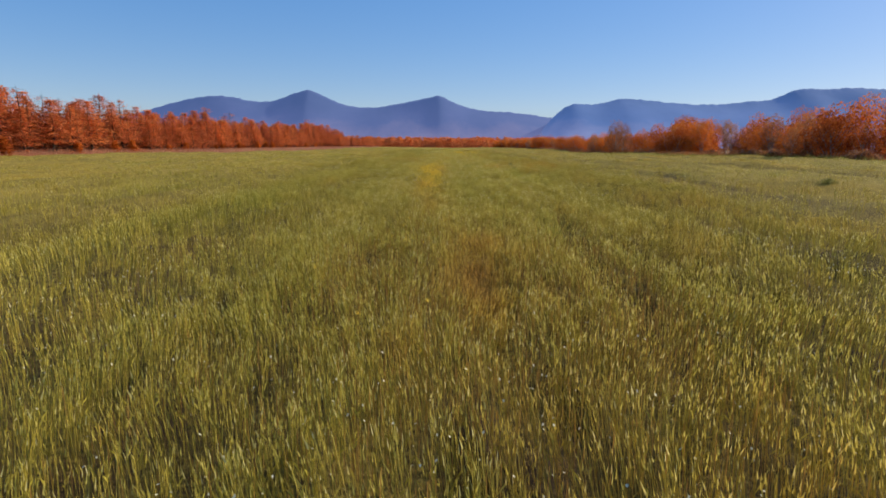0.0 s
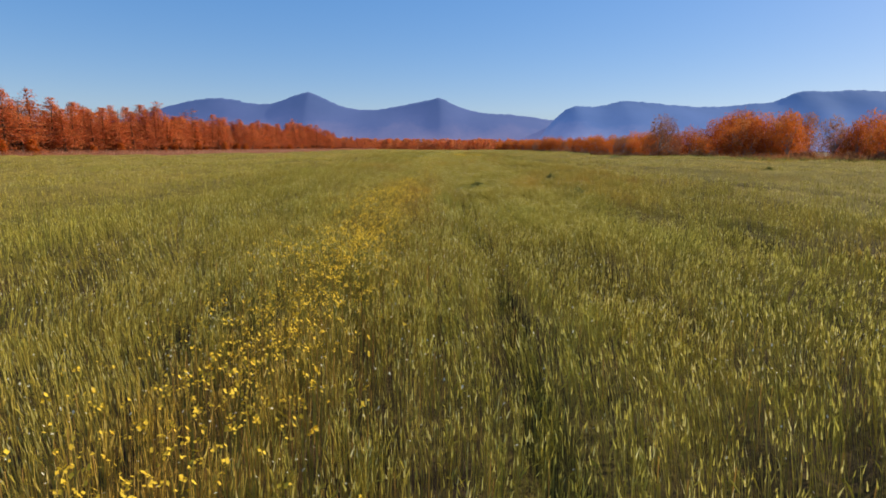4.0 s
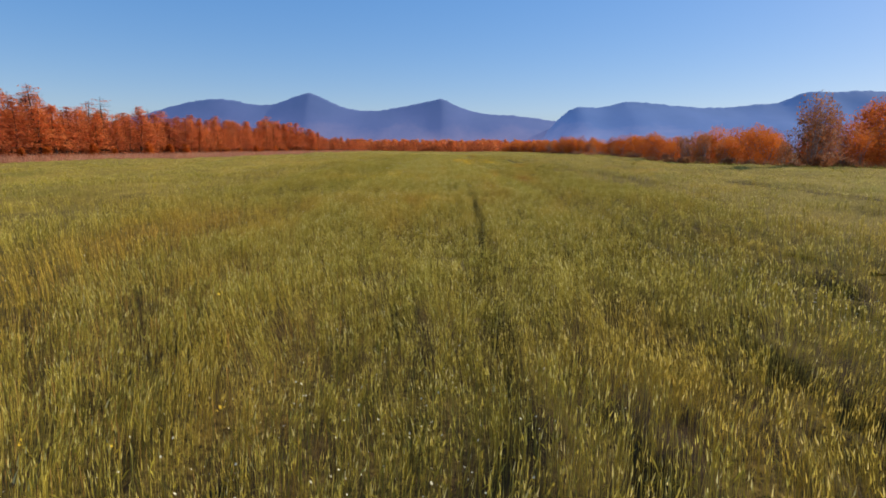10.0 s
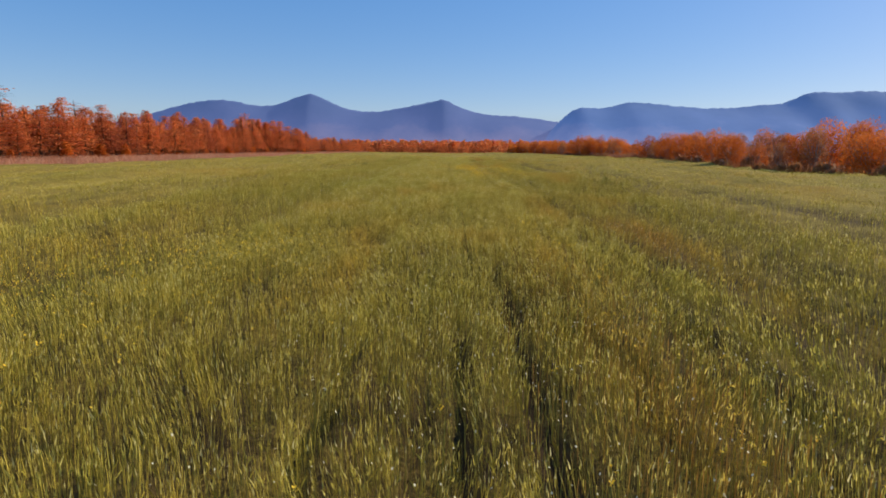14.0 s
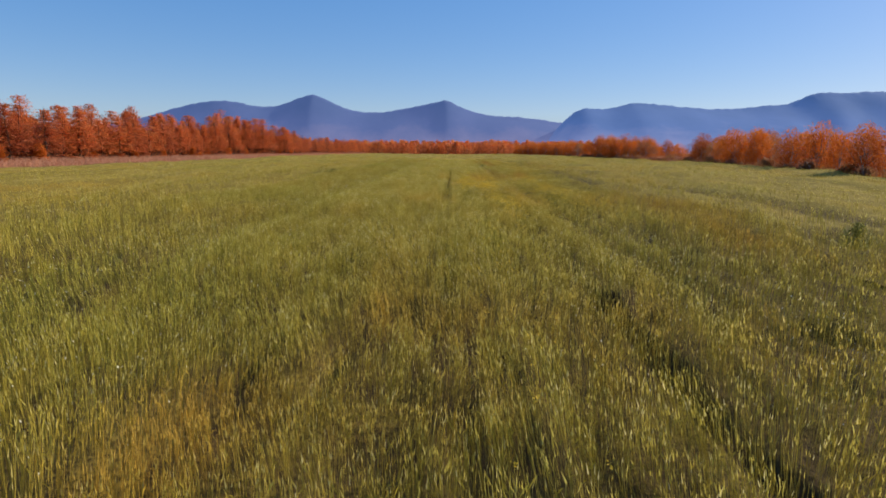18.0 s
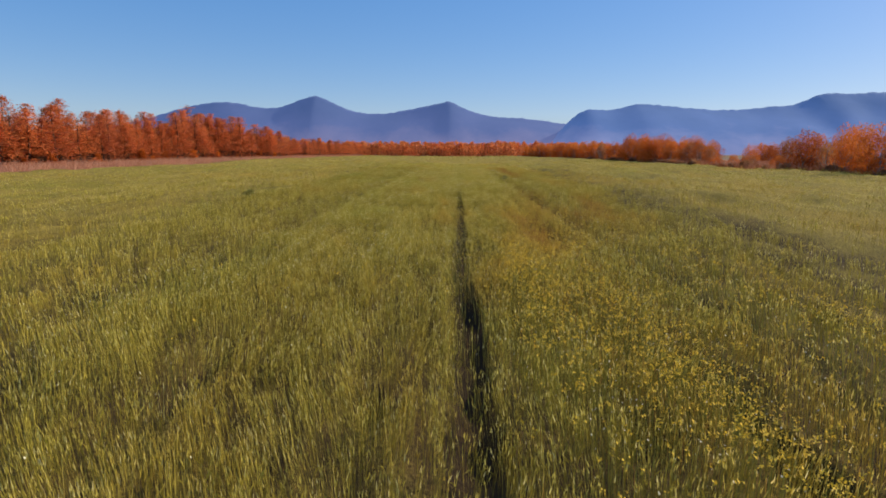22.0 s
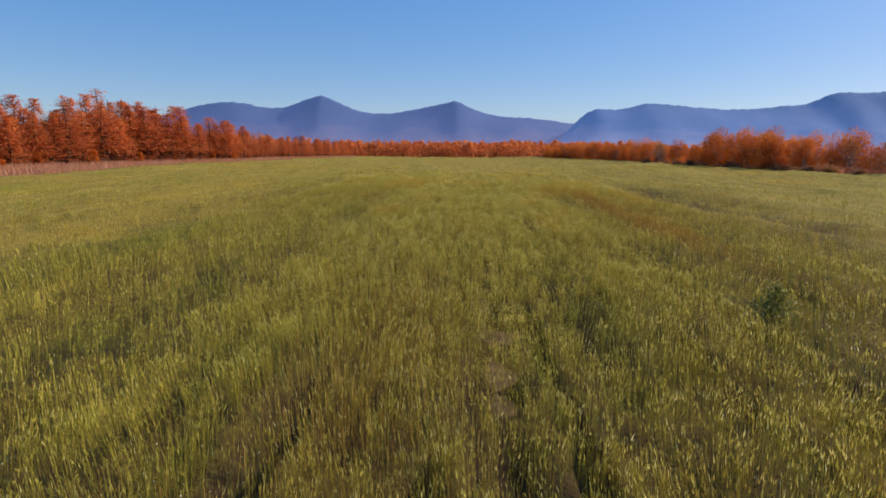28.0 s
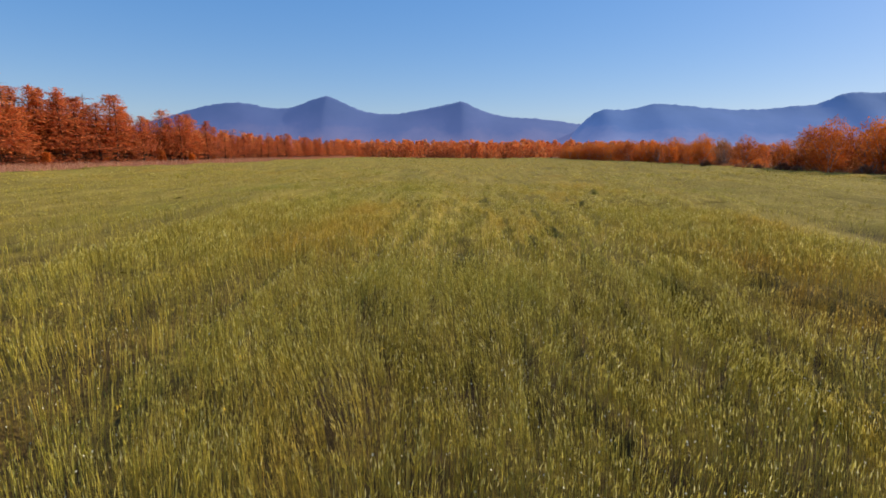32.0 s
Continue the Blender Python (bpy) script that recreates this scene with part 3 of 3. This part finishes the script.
def trunk_mesh(name, path, radii, mat, sides=7):
    v, f = [], []
    for (x, y, z), r in zip(path, radii):
        v += [(x + r * math.cos(6.2832 * k / sides), y + r * math.sin(6.2832 * k / sides), z) for k in range(sides)]
    for i in range(len(path) - 1):
        for k in range(sides):
            a, b = i * sides + k, i * sides + (k + 1) % sides
            f += [(a, b, b + sides), (a, b + sides, a + sides)]
    return mesh_from(name, np.array(v), np.array(f), mat, np.full(len(v), 0.5), True)


def larch(seed, height, bare_top, mat, label, full=False):
    """A larch: straight trunk, level whorls of limbs and needle sprays."""
    r = np.random.default_rng(seed)
    ob = tagged(new("larch_tree"), label, "tree", "larches along the field edge")
    path = [(0.1 * math.sin(seed + z), 0.1 * math.cos(seed * 2 + z), z * height / 6 - (0.15 if z == 0 else 0)) for z in range(7)]
    child("trunk", trunk_mesh("larch_trunk", path, [height * 0.017 * (1 - k / 6.3) for k in range(7)], BARK), ob)
    limbs, crown = Heap(), Heap()
    z = 0.06 * height
    while z < height * 0.99:
        u = z / height
        if full:
            reach = height * 0.25 * max(0.01, 1 - u ** 2.0) ** 0.85 * (0.7 + 0.3 * min(1, u * 4))
        else:
            reach = height * (0.29 * (1 - u) ** 0.62 * (0.75 + 0.25 * min(1, u * 6)) + 0.008)
        sag, turn = r.uniform(-0.16, 0.06), r.uniform(0, 6.28)
        for k in range(9 if u < 0.7 else 6):
            a = turn + k * 6.28 / (9 if u < 0.7 else 6) + r.uniform(-0.3, 0.3)
            ln = reach * r.uniform(0.55, 1.2)
            droop = (sag + r.uniform(-0.05, 0.05)) * ln
            zb = z + height * r.uniform(-0.016, 0.016)
            tip = (ln * math.cos(a), ln * math.sin(a), zb + droop)
            if k % 2 == 0 or u > bare_top:
                limb(limbs, (0, 0, zb), tip, 0.012 * height * (1 - u) * 0.35 + 0.012, 0.008)
            if (u > bare_top and r.random() < 0.6) or (u < 0.26 and r.random() < 0.75):
                continue
            m = int(17 + 6 * (1 - u))
            f = r.uniform(0.25, 1.08, m)
            c = np.stack([tip[0] * f, tip[1] * f, zb + droop * f], -1) + r.normal(0, 0.11, (m, 3)) * np.array([2.0, 2.0, 1.2])
            # needle tone gets paler up the crown
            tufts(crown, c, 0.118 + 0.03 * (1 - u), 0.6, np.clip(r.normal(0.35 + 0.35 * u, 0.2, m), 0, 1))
        z += height * r.uniform(0.034, 0.052)
    tagged(child("limb", limbs.mesh("larch_limbs", BARK), ob), kind="stuff")
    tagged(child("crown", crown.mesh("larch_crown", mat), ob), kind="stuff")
    return ob


def broadleaf(seed, height, spread, mat, label, leafy=1.0, name="willow_tree", group="autumn trees and bushes along the field edge"):
    """A many-stemmed tree or tall bush with upright limbs and a lumpy crown."""
    r = np.random.default_rng(seed)
    ob = tagged(new(name), label, "tree", group)
    path = [(0.06 * height * 0.3 * math.sin(seed + z), 0.05 * height * 0.3 * math.cos(seed + z), z * height * 0.13 - (0.15 if z == 0 else 0)) for z in range(6)]
    child("trunk", trunk_mesh("willow_trunk", path, [height * 0.018 * (1 - k / 6.5) for k in range(6)], PALE_BARK, 6), ob)
    limbs, crown = Heap(), Heap()
    for k in range(13):
        a, z0 = r.uniform(0, 6.28), height * r.uniform(0.02, 0.45)
        out = spread * r.uniform(0.25, 0.95)
        top = height * r.uniform(0.55, 1.0) * (1 - 0.35 * (out / spread) ** 2)
        base = (0.1 * out * math.cos(a), 0.1 * out * math.sin(a), z0)
        mid = (0.55 * out * math.cos(a), 0.55 * out * math.sin(a), z0 + 0.55 * (top - z0))
        tip = (out * math.cos(a), out * math.sin(a), max(top, z0 + 0.3))
        limb(limbs, base, mid, 0.008 * height, 0.005 * height)
        limb(limbs, mid, tip, 0.005 * height, 0.006)
        for q in range(2):
            e = Vector(mid).lerp(Vector(tip), r.random())
            limb(limbs, e, e + Vector((r.normal(0, 0.3), r.normal(0, 0.3), 0.5 + r.random() * 0.6)), 0.014, 0.004)
    for k in range(17):
        u = (k + 0.5) / 17
        a = k * 2.4 + r.uniform(-0.5, 0.5)
        z = height * (0.10 + 0.80 * u)
        out = spread * 0.72 * math.sqrt(max(0.05, 1 - (1.35 * u - 0.35) ** 2)) * r.uniform(0.55, 1.1)
        rad = spread * r.uniform(0.30, 0.46)
        m = int(280 * leafy)
        d = r.normal(0, 1, (m, 3))
        d /= np.linalg.norm(d, axis=1)[:, None]
        c = np.array([out * math.cos(a), out * math.sin(a), z]) + d * rad * r.uniform(0.55, 1.1, m)[:, None] * np.array([1, 1, 1.25])
        c[:, 2] = np.clip(c[:, 2], 0.12, None)
        # upper leaf clumps take the paler end of the ramp
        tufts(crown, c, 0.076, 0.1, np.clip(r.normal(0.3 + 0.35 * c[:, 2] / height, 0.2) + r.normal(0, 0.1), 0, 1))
    tagged(child("limb", limbs.mesh("willow_limbs", PALE_BARK), ob), kind="stuff")
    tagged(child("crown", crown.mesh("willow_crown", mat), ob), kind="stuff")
    return ob


def place(kinds, spots, wide=1.0):
    """Set copies of the given trees; the last of each kind is the built one itself."""
    last = {}
    for x, y, k, s in spots:
        m = pose(x, y, float(rise(x, y)), 0, 0, random.uniform(0, 360)) @ Matrix.Diagonal((s * wide * random.uniform(0.85, 1.15), s * wide * random.uniform(0.85, 1.15), s, 1))
        if k in last:
            copy_thing(kinds[k], m)
        else:
            last[k] = m
    for k, m in last.items():
        kinds[k].matrix_basis = m


LARCH_LABEL = "orange autumn larch with level layered limbs"
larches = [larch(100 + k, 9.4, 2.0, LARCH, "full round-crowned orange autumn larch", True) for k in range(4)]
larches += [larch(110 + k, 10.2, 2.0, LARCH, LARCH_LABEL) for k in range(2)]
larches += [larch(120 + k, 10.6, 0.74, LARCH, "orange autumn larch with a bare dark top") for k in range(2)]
random.seed(5)


def left_trees(y):
    return -57.5 - 4.5 * math.exp(-((y - 265) / 50.0) ** 2) + 3.0 * max(0.0, (y - 330) / 140)


spots = []
for row, (back, gap, y0, y1) in enumerate([(0.5, 3.3, 60, 330), (4.5, 3.5, 58, 330), (9, 5.2, 60, 300), (1.5, 5.0, 330, 475), (7, 6, 330, 480)]):
    y = y0
    while y < y1:
        tall = 1.0 + 0.28 * math.exp(-((y - 290) / 34.0) ** 2)
        s = tall * random.uniform(0.76, 1.06) * (0.90 if row == 0 else 1.03) * (0.8 if y > 330 else 1.0)
        spots.append((left_trees(y) - back + random.uniform(-1.3, 1.0), y, random.choice((0, 1, 2, 3, 0, 1, 2, 3, 4, 5, 4, 5, 6, 7)), s))
        y += gap * random.uniform(0.6, 1.4)
spots += [(-65.0, 296.0, 6, 1.16), (-63.5, 283.5, 7, 1.10), (-63.5, 277.0, 6, 1.12), (-63.0, 166.0, 7, 0.97), (-62.0, 184.5, 6, 0.96), (-61.5, 84.0, 6, 0.96), (-62.5, 150.0, 7, 0.95)]
place(larches, spots, 1.5)

young = [larch(140 + k, 2.6, 2.0, WILLOW, "small bright orange young larch at the wood's edge") for k in range(3)]
for o in young:
    tagged(o, group="young larches")
spots = []
y = 62
while y < 330:
    spots.append((left_trees(y) + random.uniform(0.6, 3.4), y, random.randrange(3), random.uniform(0.5, 1.15)))
    y += random.uniform(5, 15)
place(young, spots)

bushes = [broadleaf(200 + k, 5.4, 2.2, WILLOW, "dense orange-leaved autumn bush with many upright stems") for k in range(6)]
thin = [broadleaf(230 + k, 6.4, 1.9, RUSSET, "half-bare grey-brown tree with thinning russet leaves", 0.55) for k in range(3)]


def right_trees(y):
    return 33.5 + 7.5 * min(1, max(0, (y - 155) / 90)) - 7 * min(1, max(0, (y - 300) / 100)) + 8 * math.exp(-((y - 85) / 16.0) ** 2)


spots = []
for row, (back, gap, y0, y1) in enumerate([(1.2, 3.1, 52, 420), (5.5, 3.6, 40, 420), (14, 5.0, 60, 420)]):
    y = y0
    while y < y1:
        size = (0.90, 1.05, 1.15)[row] if y < 112 else (0.76, 0.86, 0.90)[row] if y < 206 else (0.85, 0.92, 0.95)[row] if y < 262 else (1.05, 1.15, 1.2)[row] if y < 285 else (0.92, 0.97, 1.0)[row]
        if 285 < y < 297 or (row == 0 and 200 < y < 227) or (row == 1 and 222 < y < 236):
            size = 0.36
        if row == 2 and 240 < y < 256:
            y += gap
            continue
        if row == 0 and 108 < y < 118:
            y += gap
            continue
        s = random.uniform(0.66, 1.16) * size
        k = random.randrange(6) if random.random() < 0.84 else 6 + random.randrange(3)
        s *= 0.86 if k > 5 else 1.0
        spots.append((right_trees(y) + back + random.uniform(-1.2, 1.6), y, k, s))
        y += gap * random.uniform(0.5, 1.6)
spots += [(52.0, 131.0, 0, 1.55), (54.0, 136.0, 2, 1.5), (50.5, 125.5, 4, 1.5), (48.0, 119.5, 1, 1.35), (47.0, 112.5, 3, 1.25), (46.5, 106.0, 5, 1.2)]
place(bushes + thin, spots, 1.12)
bare = [broadleaf(240 + k, 6.4, 2.3, RUSSET, "tall half-bare grey-brown tree standing before the orange bushes", 0.75) for k in range(2)]
place(bare, [(31.8, 112.6, 0, 1.02), (33.9, 114.6, 1, 0.97)], 1.15)


# ---- wood across the far end, low shrubs, rough verges ----
def woodland(name, spots, mat, label):
    ob = tagged(new(name), label, "woodland", kind="stuff")
    crown, boles = Heap(), Heap()
    for x, y, h in spots:
        m = 120
        c = np.stack([rng.normal(0, 0.20, m) * h, rng.normal(0, 0.2, m) * h, rng.uniform(0.04, 1, m) ** 0.8 * h], -1)
        c[:, :2] *= (1.25 - c[:, 2:] / h)
        # tone is paler towards each crown's top
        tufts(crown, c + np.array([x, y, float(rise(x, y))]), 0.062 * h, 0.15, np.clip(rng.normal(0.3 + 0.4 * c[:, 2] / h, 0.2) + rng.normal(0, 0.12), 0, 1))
        limb(boles, (x, y, rise(x, y) - 0.1), (x, y, rise(x, y) + h * 0.9), 0.10, 0.03)
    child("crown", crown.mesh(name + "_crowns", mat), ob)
    child("trunk", boles.mesh(name + "_trunks", BARK), ob)


far = [(random.uniform(-70, 90), random.uniform(478, 580), random.uniform(6.0, 9.5)) for k in range(560)]
far += [(random.uniform(58, 105), random.uniform(360, 480), random.uniform(3.5, 6.0)) for k in range(200)]
far += [(random.uniform(-140, -76), random.uniform(70, 520), random.uniform(6.5, 9.5)) for k in range(420)]
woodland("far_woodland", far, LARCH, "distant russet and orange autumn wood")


def verge(name, n, where, mat, label, width, height):
    """Tufted grass: many leaning blades in one sheet."""
    ob = tagged(new(name), label, "grass", kind="stuff")
    heap = Heap()
    x, y = where(n)
    h = height * rng.uniform(0.5, 1.2, n)
    a, b = rng.uniform(0, 6.28, n), rng.uniform(0, 6.28, n)
    c, s = width * np.cos(a), width * np.sin(a)
    lean = rng.uniform(0, 1.0, n) * h
    heap.add(np.stack([np.stack([x - c, y - s, h * 0 - 0.02], -1), np.stack([x + c, y + s, h * 0 - 0.02], -1), np.stack([x + lean * np.cos(b), y + lean * np.sin(b), h], -1)], 1), [(0, 1, 2)], rng.random(n))
    child("blade", heap.mesh(name + "_blades", mat, lay=True), ob)


def left_strip(n):
    y = rng.uniform(55, 475, n)
    far = np.array([left_trees(v) for v in y])
    near = left_edge(y) + 0.5
    return near + (far - 4 - near) * rng.random(n), y


def right_strip(n):
    y = rng.uniform(38, 430, n)
    return right_edge(y) + rng.uniform(-0.5, 7, n), y


verge("dry_grass_verge", 95000, left_strip, DRY, "pinkish red-brown tall dry grass strip beside the larches", 0.05, 1.25)
verge("rough_verge", 22000, right_strip, RUSSET, "dark russet rough grass verge below the bushes", 0.05, 1.15)

def gap_strip(n):
    y = rng.uniform(192, 242, n)
    return right_edge(y) + rng.uniform(0.5, 17, n), y


verge("dry_grass_verge", 15000, gap_strip, DRY, "low reddish dry grass filling a gap between the bushes", 0.06, 1.3)


def green_strip(n):
    y = rng.uniform(40, 108, n)
    return right_edge(y) - 0.3 + rng.normal(0, 0.9, n), y


verge("green_verge", 10000, green_strip, WEED, "dark green rank grass along the edge of the crop", 0.03, 0.85)

shrubs = [broadleaf(300 + k, 1.1, 0.9, RUSSET, "low reddish-brown shrub on the rough verge", 0.6, "low_shrub", "low shrubs on the verge") for k in range(3)]
for o in shrubs:
    tagged(o, category="shrub")
spots = []
y = 45
while y < 300:
    spots.append((right_trees(y) - random.uniform(0.3, 2.2), y, random.randrange(3), random.uniform(0.6, 1.2)))
    y += random.uniform(1.5, 4.5)
place(shrubs, spots)
